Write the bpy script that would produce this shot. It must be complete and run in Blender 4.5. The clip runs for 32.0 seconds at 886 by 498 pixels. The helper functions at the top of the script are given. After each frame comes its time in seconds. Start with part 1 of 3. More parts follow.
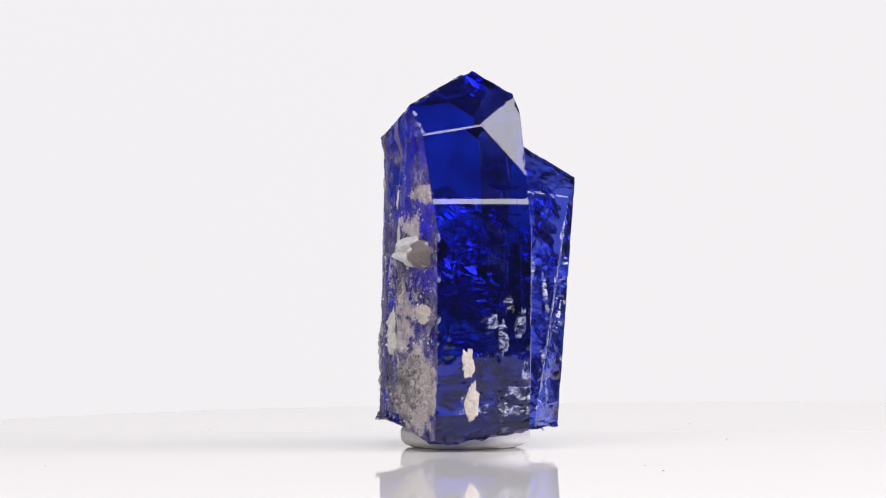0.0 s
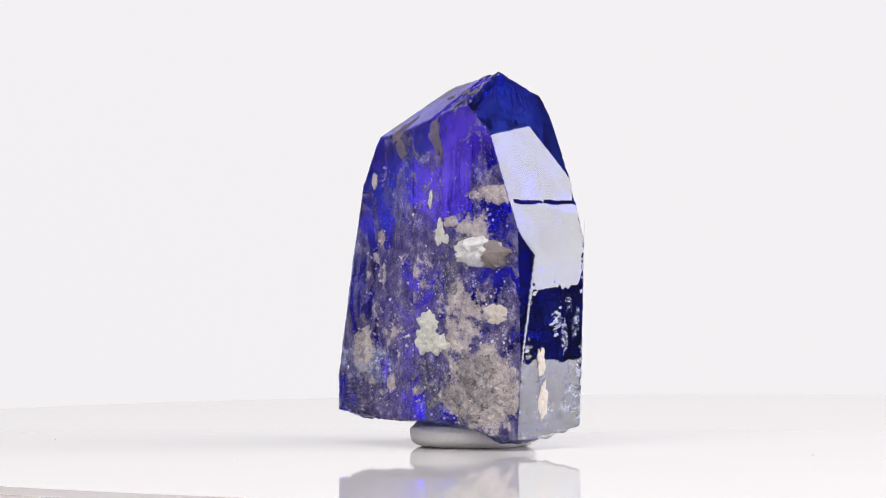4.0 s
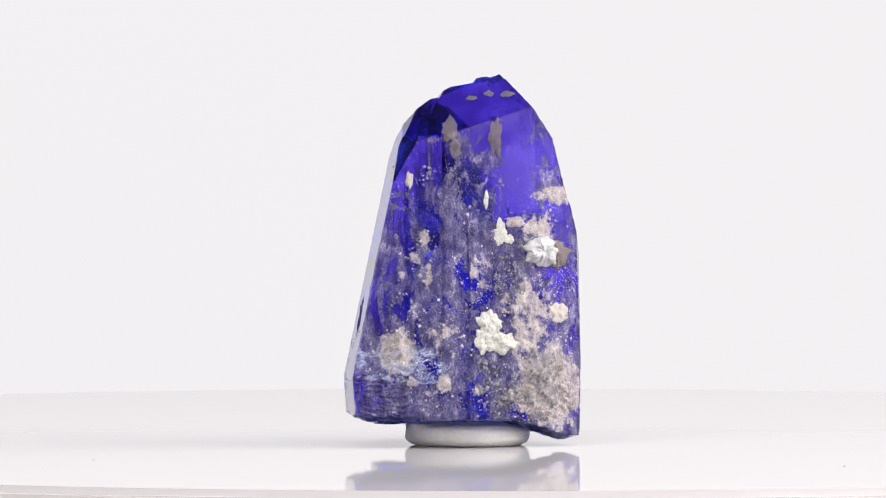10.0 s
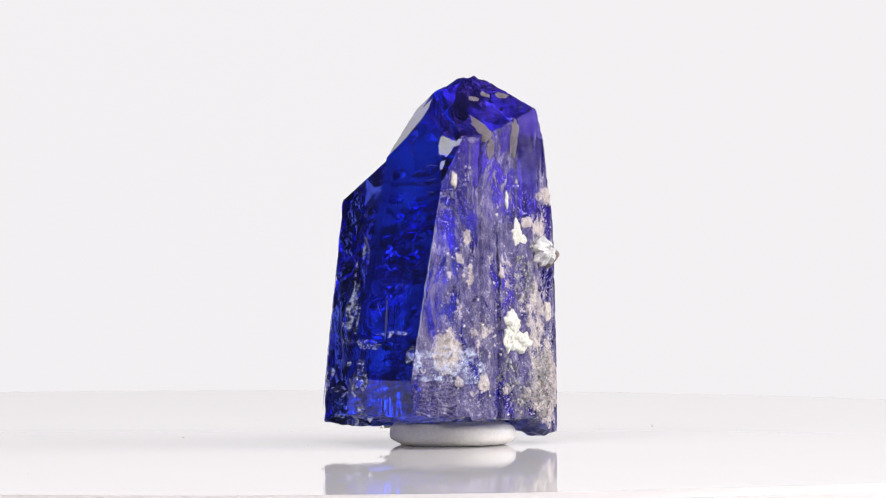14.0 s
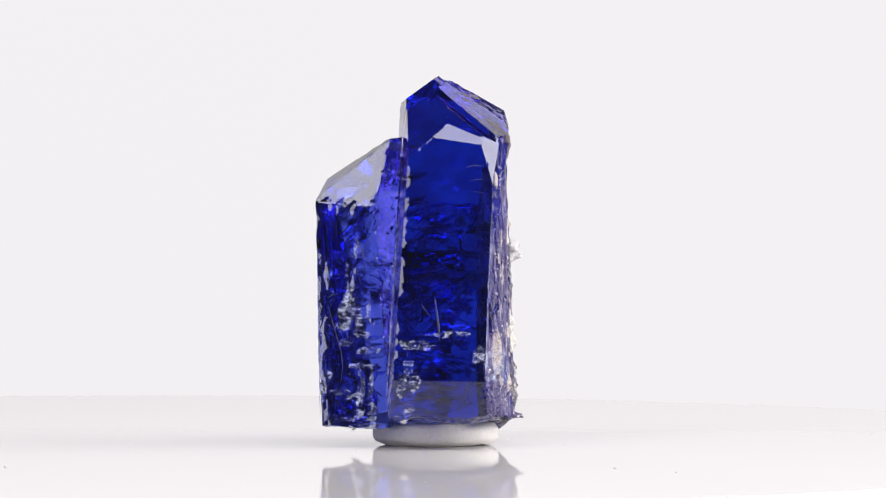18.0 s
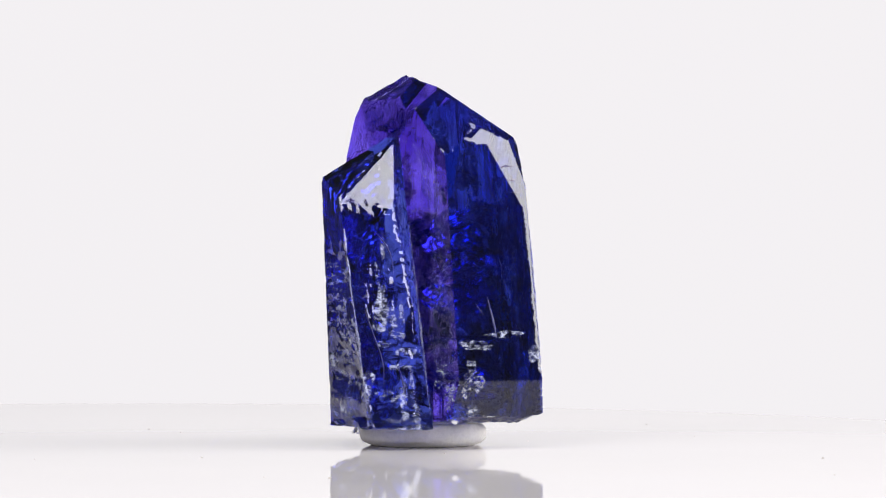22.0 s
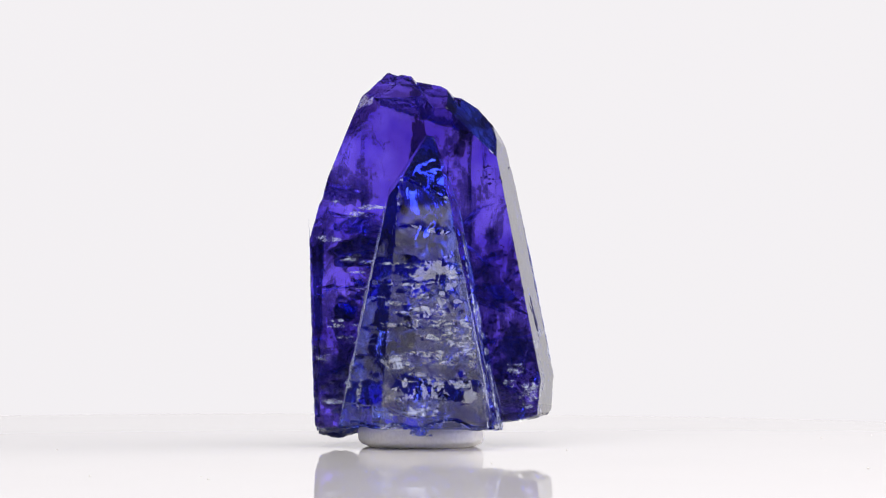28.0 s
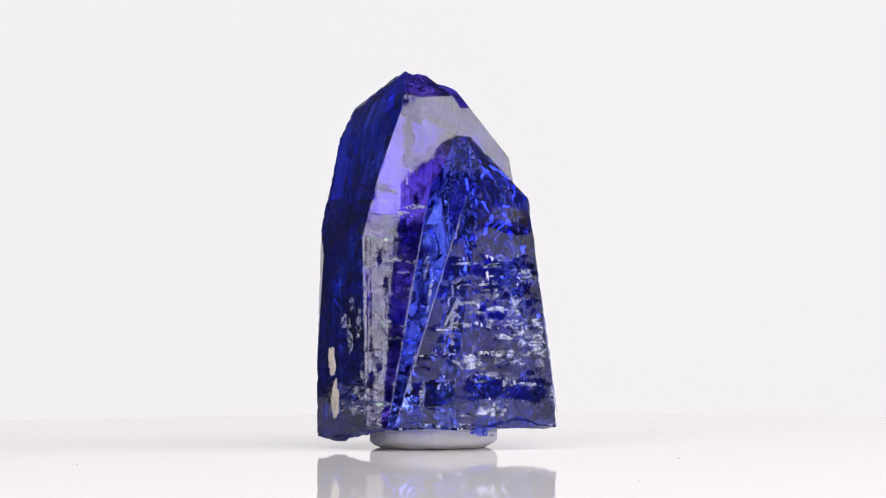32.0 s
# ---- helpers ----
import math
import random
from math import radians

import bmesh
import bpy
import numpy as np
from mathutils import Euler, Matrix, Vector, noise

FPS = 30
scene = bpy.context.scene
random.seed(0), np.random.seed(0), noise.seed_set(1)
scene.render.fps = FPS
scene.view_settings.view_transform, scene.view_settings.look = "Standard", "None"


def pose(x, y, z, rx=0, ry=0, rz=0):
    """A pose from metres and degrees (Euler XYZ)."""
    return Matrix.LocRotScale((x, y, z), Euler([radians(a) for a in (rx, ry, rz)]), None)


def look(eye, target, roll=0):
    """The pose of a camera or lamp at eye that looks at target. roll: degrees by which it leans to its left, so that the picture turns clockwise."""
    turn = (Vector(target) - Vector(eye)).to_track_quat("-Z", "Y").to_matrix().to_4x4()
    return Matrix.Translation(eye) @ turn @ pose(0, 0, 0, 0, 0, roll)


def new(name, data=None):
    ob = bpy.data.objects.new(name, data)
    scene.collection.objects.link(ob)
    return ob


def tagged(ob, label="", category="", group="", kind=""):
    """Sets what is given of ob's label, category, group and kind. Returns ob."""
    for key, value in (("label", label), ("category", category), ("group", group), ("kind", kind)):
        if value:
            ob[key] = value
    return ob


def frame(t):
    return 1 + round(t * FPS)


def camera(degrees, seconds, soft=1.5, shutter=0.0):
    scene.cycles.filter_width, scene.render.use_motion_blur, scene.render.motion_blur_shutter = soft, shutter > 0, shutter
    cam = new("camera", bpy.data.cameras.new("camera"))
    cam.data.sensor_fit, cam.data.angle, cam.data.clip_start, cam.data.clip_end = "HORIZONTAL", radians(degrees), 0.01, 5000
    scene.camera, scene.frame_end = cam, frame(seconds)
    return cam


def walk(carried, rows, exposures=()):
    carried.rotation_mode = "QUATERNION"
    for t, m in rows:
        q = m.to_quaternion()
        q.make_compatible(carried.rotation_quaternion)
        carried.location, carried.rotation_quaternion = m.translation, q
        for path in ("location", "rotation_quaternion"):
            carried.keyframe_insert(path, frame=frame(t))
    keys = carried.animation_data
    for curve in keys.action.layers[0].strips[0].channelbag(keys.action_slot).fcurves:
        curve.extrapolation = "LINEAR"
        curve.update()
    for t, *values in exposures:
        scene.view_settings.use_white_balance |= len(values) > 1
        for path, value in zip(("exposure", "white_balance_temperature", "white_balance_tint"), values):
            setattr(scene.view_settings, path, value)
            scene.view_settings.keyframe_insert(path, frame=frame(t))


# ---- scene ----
from mathutils.bvhtree import BVHTree

SECONDS = 32.0
U = 0.00005          # one modelling unit in metres: the crystal is 660 units, 33 mm, tall
EYE = 6667.0         # camera to the turning axis, in units
HIGH = 348.0         # height of the lens over the plate
cam = camera(2 * math.degrees(math.atan(784.0 / EYE)), SECONDS, soft=1.1)
EYE_AT = Vector((-6.5 * U, -EYE * U, HIGH * U))
STAND = look(EYE_AT, (-6.5 * U, 0, HIGH * U))
walk(cam, [(0.0, STAND), (SECONDS, STAND)], exposures=[(0.0, 0.0), (SECONDS, 0.0)])
SPIN = 9.07          # degrees a second

# ---- light ----
world = bpy.data.worlds.new("studio")
world.use_nodes = True
world.node_tree.nodes["Background"].inputs[0].default_value = (0.95, 0.95, 1.0, 1)
world.node_tree.nodes["Background"].inputs[1].default_value = 0.06
scene.world = world


def softbox(name, az, elev, dist, w, h, glow, roll=0):
    """An area lamp aimed at the crystal. az: degrees from the camera's direction, to the right; glow: its radiance."""
    a, e = radians(az), radians(elev)
    mid = Vector((0, 0, 0.016))
    at = mid + dist * Vector((math.sin(a) * math.cos(e), -math.cos(a) * math.cos(e), math.sin(e)))
    data = bpy.data.lights.new(name, "AREA")
    data.shape, data.size, data.size_y, data.energy = "RECTANGLE", w, h, glow * math.pi * w * h
    data.color = (1.0, 0.985, 0.985)
    ob = new(name, data)
    ob.matrix_world = look(at, mid, roll)
    return ob


softbox("softbox", 81.5, 19, 0.42, 0.365, 0.38, 7.2, 11)
softbox("softbox", -38.5, 16, 0.52, 0.23, 0.34, 3.8)
softbox("top_softbox", 2, 56, 0.45, 0.64, 0.20, 5.8)


# ---- materials ----
def material(name):
    m = bpy.data.materials.new(name)
    m.use_nodes = True
    return m, m.node_tree.nodes, m.node_tree.links, m.node_tree.nodes["Principled BSDF"]


def noise_tex(ns, ls, scale, detail=4.0, rough=0.55, stretch=(1, 1, 1), distort=0.0):
    co, mp, nt = ns.new("ShaderNodeTexCoord"), ns.new("ShaderNodeMapping"), ns.new("ShaderNodeTexNoise")
    mp.inputs["Scale"].default_value = stretch
    nt.inputs["Scale"].default_value, nt.inputs["Detail"].default_value, nt.inputs["Roughness"].default_value = scale, detail, rough
    nt.inputs["Distortion"].default_value = distort
    ls.new(co.outputs["Object"], mp.inputs[0]), ls.new(mp.outputs[0], nt.inputs["Vector"])
    return nt.outputs["Fac"]


def ramp(ns, ls, fac, *stops):
    r = ns.new("ShaderNodeValToRGB")
    while len(r.color_ramp.elements) < len(stops):
        r.color_ramp.elements.new(0.5)
    for e, (p, c) in zip(r.color_ramp.elements, stops):
        e.position, e.color = p, (c, c, c, 1) if isinstance(c, float) else (*c, 1)
    ls.new(fac, r.inputs[0])
    return r.outputs[0]


def bump(ns, ls, height, strength, dist, bsdf):
    b = ns.new("ShaderNodeBump")
    b.inputs["Strength"].default_value, b.inputs["Distance"].default_value = strength, dist
    ls.new(height, b.inputs["Height"]), ls.new(b.outputs[0], bsdf.inputs["Normal"])


def gem(name, dark, light, rough, striae, power, ior=1.69):
    """Transparent crystal: soft colour zones and fine growth lines along its length."""
    m, ns, ls, p = material(name)
    p.inputs["Transmission Weight"].default_value, p.inputs["IOR"].default_value = 1.0, ior
    p.inputs["Roughness"].default_value = rough
    ls.new(ramp(ns, ls, noise_tex(ns, ls, 160, 2, 0.6), (0.35, dark), (0.68, light)), p.inputs["Base Color"])
    if power:
        bump(ns, ls, noise_tex(ns, ls, 4200, 1, 0.55, striae), power, 0.0001, p)
    return m


GEM_BLUE = gem("tanzanite_blue", (0.0012, 0.003, 0.15), (0.004, 0.024, 0.52), 0.0, (1, 1, 0.04), 0.0)
GEM_VIOLET = gem("tanzanite_violet", (0.026, 0.008, 0.34), (0.11, 0.06, 0.95), 0.0, (1, 1, 0.02), 0.12, 1.45)
GEM_SIDE = gem("tanzanite_fractured", (0.03, 0.046, 0.5), (0.11, 0.17, 0.94), 0.0, (1, 1, 0.05), 0.0)


def crusted():
    """The weathered side: the gem under a thin lavender film, with pale sugary crust where "film" is high."""
    m, ns, ls, p = material("weathered_tanzanite")
    p.inputs["Transmission Weight"].default_value, p.inputs["IOR"].default_value = 1.0, 1.26
    ls.new(ramp(ns, ls, noise_tex(ns, ls, 300, 2, 0.6), (0.35, (0.11, 0.05, 0.72)), (0.65, (0.36, 0.25, 1.0))), p.inputs["Base Color"])
    p.inputs["Roughness"].default_value = 0.08
    ribs = ns.new("ShaderNodeMix")
    ribs.inputs[0].default_value = 0.5
    ls.new(noise_tex(ns, ls, 1500, 6, 0.75, (1, 1, 0.5)), ribs.inputs[2]), ls.new(noise_tex(ns, ls, 1700, 4, 0.7, (1, 1, 0.03)), ribs.inputs[3])
    bump(ns, ls, ribs.outputs[0], 0.8, 0.0004, p)
    fine, mid, blend = noise_tex(ns, ls, 7000, 4, 0.8), noise_tex(ns, ls, 1100, 4, 0.65, (1, 1, 0.7)), ns.new("ShaderNodeMix")
    blend.inputs[0].default_value = 0.5
    ls.new(fine, blend.inputs[2]), ls.new(mid, blend.inputs[3])
    grain = blend.outputs[0]
    f, c = ns.new("ShaderNodeBsdfPrincipled"), ns.new("ShaderNodeBsdfPrincipled")
    ls.new(ramp(ns, ls, grain, (0.39, (0.016, 0.011, 0.075)), (0.48, (0.072, 0.058, 0.165)), (0.56, (0.20, 0.175, 0.29)), (0.65, (0.66, 0.62, 0.66))), f.inputs["Base Color"])
    f.inputs["Roughness"].default_value, f.inputs["Specular IOR Level"].default_value = 0.5, 0.3
    bump(ns, ls, grain, 0.9, 0.0003, f)
    ls.new(ramp(ns, ls, grain, (0.36, (0.20, 0.165, 0.17)), (0.46, (0.48, 0.41, 0.395)), (0.62, (0.74, 0.66, 0.63))), c.inputs["Base Color"])
    c.inputs["Roughness"].default_value = 0.65
    bump(ns, ls, grain, 1.0, 0.0004, c)
    # the film thins out towards the top of the crystal
    co, sep, add = ns.new("ShaderNodeTexCoord"), ns.new("ShaderNodeSeparateXYZ"), ns.new("ShaderNodeMath")
    ls.new(co.outputs["Object"], sep.inputs[0])
    grade = ns.new("ShaderNodeMapRange")
    grade.inputs[1].default_value, grade.inputs[2].default_value = 330 * U, 500 * U
    grade.inputs[3].default_value, grade.inputs[4].default_value = 0.02, -0.10
    ls.new(sep.outputs["Z"], grade.inputs[0])
    add.operation = "ADD"
    ls.new(noise_tex(ns, ls, 260, 9, 0.74, (1, 1, 0.6), 0.9), add.inputs[0]), ls.new(grade.outputs[0], add.inputs[1])
    mix, top = ns.new("ShaderNodeMixShader"), ns.new("ShaderNodeMixShader")
    ls.new(ramp(ns, ls, add.outputs[0], (0.435, 0.0), (0.475, 0.6), (0.58, 0.92)), mix.inputs[0])
    ls.new(p.outputs[0], mix.inputs[1]), ls.new(f.outputs[0], mix.inputs[2])
    att, ragged = ns.new("ShaderNodeAttribute"), ns.new("ShaderNodeMath")
    att.attribute_name, ragged.operation = "film", "ADD"
    ls.new(att.outputs["Fac"], ragged.inputs[0]), ls.new(noise_tex(ns, ls, 900, 6, 0.7), ragged.inputs[1])
    ls.new(ramp(ns, ls, ragged.outputs[0], (0.63, 0.0), (0.71, 0.75), (0.88, 0.97)), top.inputs[0])
    ls.new(mix.outputs[0], top.inputs[1]), ls.new(c.outputs[0], top.inputs[2])
    ls.new(top.outputs[0], ns["Material Output"].inputs[0])
    return m


WEATHERED = crusted()


def matt(name, lo, hi, scale, rough, strength, dist=0.0004, see=0.0, glow=0.0):
    m, ns, ls, p = material(name)
    ls.new(ramp(ns, ls, noise_tex(ns, ls, scale, 5, 0.75), (0.33, lo), (0.52, tuple((a + 2 * b) / 3 for a, b in zip(lo, hi))), (0.7, hi)), p.inputs["Base Color"])
    p.inputs["Roughness"].default_value, p.inputs["Transmission Weight"].default_value = rough, see
    bump(ns, ls, noise_tex(ns, ls, scale, 5, 0.75), strength, dist, p)
    if glow:
        # thin crust that lets light through
        t, mix = ns.new("ShaderNodeBsdfTranslucent"), ns.new("ShaderNodeMixShader")
        t.inputs["Color"].default_value, mix.inputs[0].default_value = (*hi, 1), glow
        ls.new(p.outputs[0], mix.inputs[1]), ls.new(t.outputs[0], mix.inputs[2])
        ls.new(mix.outputs[0], ns["Material Output"].inputs[0])
    return m


CRUST = matt("pale_crust", (0.26, 0.21, 0.22), (0.60, 0.53, 0.51), 4200, 0.6, 1.0, see=0.2, glow=0.5)
TAN = matt("tan_crust", (0.40, 0.35, 0.32), (0.58, 0.52, 0.48), 3600, 0.75, 0.5)
CHALK = matt("white_crust", (0.52, 0.51, 0.46), (0.82, 0.80, 0.74), 3800, 0.85, 0.8)
QUARTZ = matt("cloudy_quartz", (0.62, 0.60, 0.60), (0.85, 0.83, 0.84), 1500, 0.42, 0.6, 0.0005, 0.25)
PUTTY = matt("putty", (0.68, 0.65, 0.61), (0.80, 0.77, 0.73), 2600, 0.5, 0.25)


def grime_material():
    """Dark mineral grains strewn over the crust."""
    m, ns, ls, p = material("dark_grain_coating")
    ls.new(ramp(ns, ls, noise_tex(ns, ls, 4200, 3, 0.7), (0.4, (0.03, 0.03, 0.04)), (0.65, (0.35, 0.33, 0.36))), p.inputs["Base Color"])
    p.inputs["Roughness"].default_value = 0.45
    t, mix = ns.new("ShaderNodeBsdfTransparent"), ns.new("ShaderNodeMixShader")
    ls.new(ramp(ns, ls, noise_tex(ns, ls, 1900, 5, 0.75), (0.49, 0.0), (0.55, 0.95)), mix.inputs[0])
    ls.new(t.outputs[0], mix.inputs[1]), ls.new(p.outputs[0], mix.inputs[2])
    ls.new(mix.outputs[0], ns["Material Output"].inputs[0])
    return m


GRIME = grime_material()
DUST = matt("dust", (0.42, 0.37, 0.34), (0.6, 0.55, 0.5), 900, 0.8, 0.3)


def fracture_material(name, tint, rough, relief, lo, hi, cover):
    """Air-filled cracks inside the stone: mirrors where they are open, clear where they have closed."""
    m, ns, ls, p = material(name)
    t, g, mix = ns.new("ShaderNodeBsdfTransparent"), ns.new("ShaderNodeBsdfGlossy"), ns.new("ShaderNodeMixShader")
    g.inputs["Color"].default_value, g.inputs["Roughness"].default_value = (*tint, 1), rough
    if relief:
        bump(ns, ls, noise_tex(ns, ls, 1800, 2, 0.65, (1, 1, 0.5)), relief, 0.0004, g)
    ls.new(ramp(ns, ls, noise_tex(ns, ls, 500, 3, 0.66), (lo, 0.0), (hi, cover)), mix.inputs[0])
    ls.new(t.outputs[0], mix.inputs[1]), ls.new(g.outputs[0], mix.inputs[2])
    ls.new(mix.outputs[0], ns["Material Output"].inputs[0])
    return m


MIRROR_CRACK = fracture_material("open_fracture", (0.35, 0.40, 0.85), 0.03, 0.0, 0.36, 0.52, 0.9)
SILVER_CRACK = fracture_material("silvery_fracture", (0.92, 0.94, 1.0), 0.10, 0.8, 0.44, 0.50, 0.95)


def frost_material():
    """Cracks that reach the surface: thin frosted streaks with the clear stone between them."""
    m, ns, ls, p = material("frosted_crack")
    p.inputs["Base Color"].default_value, p.inputs["Roughness"].default_value = (0.62, 0.67, 0.92, 1), 0.22
    bump(ns, ls, noise_tex(ns, ls, 3200, 3, 0.7), 0.8, 0.0003, p)
    t, mix = ns.new("ShaderNodeBsdfTransparent"), ns.new("ShaderNodeMixShader")
    ls.new(ramp(ns, ls, noise_tex(ns, ls, 1000, 6, 0.78, (1, 1, 1.6), 0.6), (0.47, 0.0), (0.64, 0.62)), mix.inputs[0])
    ls.new(t.outputs[0], mix.inputs[1]), ls.new(p.outputs[0], mix.inputs[2])
    ls.new(mix.outputs[0], ns["Material Output"].inputs[0])
    return m


FROST = frost_material()


def rim_material():
    m, ns, ls, p = material("edge_glint")
    # pale colour stands in for the thin highlights along the edges
    ls.new(ramp(ns, ls, noise_tex(ns, ls, 1400, 4, 0.7), (0.35, (0.22, 0.25, 0.72)), (0.62, (0.66, 0.68, 0.86))), p.inputs["Base Color"])
    p.inputs["Roughness"].default_value, p.inputs["Transmission Weight"].default_value, p.inputs["IOR"].default_value = 0.25, 0.7, 1.5
    return m


RIM = rim_material()


def grain_material():
    m, ns, ls, p = material("sugary_grains")
    geo = ns.new("ShaderNodeNewGeometry")
    ls.new(ramp(ns, ls, geo.outputs["Random Per Island"], (0.0, (0.10, 0.085, 0.20)), (0.3, (0.30, 0.27, 0.42)), (0.7, (0.60, 0.53, 0.52)), (1.0, (0.86, 0.81, 0.78))), p.inputs["Base Color"])
    p.inputs["Roughness"].default_value, p.inputs["Transmission Weight"].default_value = 0.3, 0.35
    return m


GRAIN = grain_material()
# dark colour stands in for the shade inside the etched lines
ETCH_SHADE = matt("etched_line_shade", (0.012, 0.012, 0.07), (0.03, 0.03, 0.14), 2600, 0.35, 0.4)


def plate_material():
    m, ns, ls, p = material("white_acrylic")
    ls.new(ramp(ns, ls, noise_tex(ns, ls, 30, 3), (0.3, (0.665, 0.638, 0.642)), (0.7, (0.680, 0.654, 0.658))), p.inputs["Base Color"])
    p.inputs["Roughness"].default_value, p.inputs["IOR"].default_value = 0.03, 1.13
    return m


PLATE = plate_material()


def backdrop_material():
    m, ns, ls, p = material("glowing_backdrop")
    # the backdrop's brightness is its own emission; no lamp lights it
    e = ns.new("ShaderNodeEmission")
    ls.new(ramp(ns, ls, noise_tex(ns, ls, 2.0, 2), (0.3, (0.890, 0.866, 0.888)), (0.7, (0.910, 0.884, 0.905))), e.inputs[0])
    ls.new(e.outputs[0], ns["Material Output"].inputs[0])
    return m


BACKDROP = backdrop_material()


# ---- mesh helpers ----
def link(name, bm, mats, parent=None, label=""):
    me = bpy.data.meshes.new(name)
    bm.to_mesh(me)
    bm.free()
    for m in mats if isinstance(mats, (list, tuple)) else [mats]:
        me.materials.append(m)
    ob = new(name, me)
    if parent:
        ob.parent = parent
    if label:
        ob["label"] = label
    return ob


def part(name, bm, mats, parent, label=""):
    return link(name, bm, mats, parent, label)


def normal(az, tilt):
    a, t = radians(az), radians(tilt)
    return Vector((math.cos(a) * math.cos(t), math.sin(a) * math.cos(t), math.sin(t)))


def solid(planes, size=900):
    """The convex body inside planes given as (azimuth, upward tilt, distance from the foot of the axis), in units."""
    bm = bmesh.new()
    bmesh.ops.create_cube(bm, size=size * 2)
    for az, tilt, d in planes:
        n = normal(az, tilt)
        cut = bmesh.ops.bisect_plane(bm, geom=bm.verts[:] + bm.edges[:] + bm.faces[:], dist=1e-5, plane_co=n * d, plane_no=n, clear_outer=True)
        edges = [e for e in cut["geom_cut"] if isinstance(e, bmesh.types.BMEdge)]
        if edges:
            bmesh.ops.contextual_create(bm, geom=edges)
    bmesh.ops.recalc_face_normals(bm, faces=bm.faces)
    return bm


def combine(bm, other, how):
    """Boolean of two bodies."""
    obs = []
    for b in (bm, other):
        me = bpy.data.meshes.new("body")
        b.to_mesh(me)
        b.free()
        obs.append(new("body", me))
    mod = obs[0].modifiers.new("join", "BOOLEAN")
    mod.operation, mod.object, mod.solver = how, obs[1], "EXACT"
    bpy.context.view_layer.update()
    deps = bpy.context.evaluated_depsgraph_get()
    out = bmesh.new()
    out.from_mesh(obs[0].evaluated_get(deps).to_mesh())
    for o in obs:
        me = o.data
        bpy.data.objects.remove(o)
        bpy.data.meshes.remove(me)
    return out


def clean(bm, dist):
    bmesh.ops.remove_doubles(bm, verts=bm.verts[:], dist=dist)
    bmesh.ops.dissolve_degenerate(bm, dist=dist * 0.5, edges=bm.edges[:])


def refine(bm, length):
    """Triangulate and split until no edge is much longer than length, with no slivers left."""
    clean(bm, 0.2)
    bmesh.ops.triangulate(bm, faces=bm.faces[:])
    for _ in range(9):
        long = [e for e in bm.edges if e.calc_length() > length]
        if not long:
            break
        bmesh.ops.subdivide_edges(bm, edges=long, cuts=1)
        bmesh.ops.triangulate(bm, faces=[f for f in bm.faces if len(f.verts) > 3])
        clean(bm, 1.0)
        bmesh.ops.triangulate(bm, faces=[f for f in bm.faces if len(f.verts) > 3])
    bm.normal_update()


def fbm(p, octaves=4):
    return noise.fractal(p, 1.0, 2.0, octaves)


def depths(planes, co):
    """How far co lies inside each plane, smallest first."""
    return sorted(d - normal(az, ti).dot(co) for az, ti, d in planes)


def finish(ob, angle=28):
    for p in ob.data.polygons:
        p.use_smooth = True
    ob.data.set_sharp_from_angle(angle=radians(angle))
    return ob


def scaled(bm):
    for v in bm.verts:
        v.co *= U
    return bm


# ---- setting ----
def build_setting():
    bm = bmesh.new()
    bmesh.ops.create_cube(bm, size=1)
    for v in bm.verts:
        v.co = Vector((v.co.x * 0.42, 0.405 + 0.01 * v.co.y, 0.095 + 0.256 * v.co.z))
    tagged(link("backdrop", bm, BACKDROP), "white studio backdrop that glows evenly by itself", "backdrop", kind="structure")
    bm = bmesh.new()
    bmesh.ops.create_cube(bm, size=1)
    for v in bm.verts:
        v.co = Vector((v.co.x * 1.6, v.co.y * 1.0 - 0.1, -0.065 + 0.02 * v.co.z))
    tagged(link("table", bm, TABLE), "pale table top under the turntable", "table", kind="structure")


TABLE = matt("table_top", (0.40, 0.34, 0.32), (0.46, 0.40, 0.37), 60, 0.7, 0.2)
build_setting()


def build_turntable():
    base = new("turntable")
    bm = bmesh.new()
    bmesh.ops.create_cone(bm, cap_ends=True, segments=160, radius1=0.100, radius2=0.100, depth=0.002, matrix=Matrix.Translation((0.0368, -0.0045, -0.001)))
    bmesh.ops.bevel(bm, geom=[e for e in bm.edges if len(e.link_faces) == 2 and e.calc_face_angle() > 1], offset=0.0006, segments=2, affect="EDGES")
    part("plate", bm, PLATE, base, "glossy white acrylic plate")
    bm = bmesh.new()
    bmesh.ops.create_cone(bm, cap_ends=True, segments=96, radius1=0.058, radius2=0.058, depth=0.02, matrix=Matrix.Translation((0, 0, -0.0135)))
    bmesh.ops.bevel(bm, geom=[e for e in bm.edges if len(e.link_faces) == 2 and e.calc_face_angle() > 1], offset=0.002, segments=3, affect="EDGES")
    part("disc", bm, PUTTY, base, "matt white turning disc")
    return tagged(base, "glossy white turntable under the crystal", "turntable")


def build_dust():
    bm = bmesh.new()
    rng = random.Random(5)
    for _ in range(18):
        a, r = rng.uniform(0, math.tau), 170 + 900 * rng.random() ** 0.7
        bits = bmesh.ops.create_icosphere(bm, subdivisions=1, radius=rng.uniform(0.8, 2.0))
        for v in bits["verts"]:
            v.co = Vector((v.co.x * rng.uniform(0.6, 2) + r * math.cos(a), v.co.y + r * math.sin(a), max(0.05, v.co.z * 0.5 + 0.6)))
    return tagged(link("dust", scaled(bm), DUST), "loose dust specks on the white plate", "dust", kind="stuff")


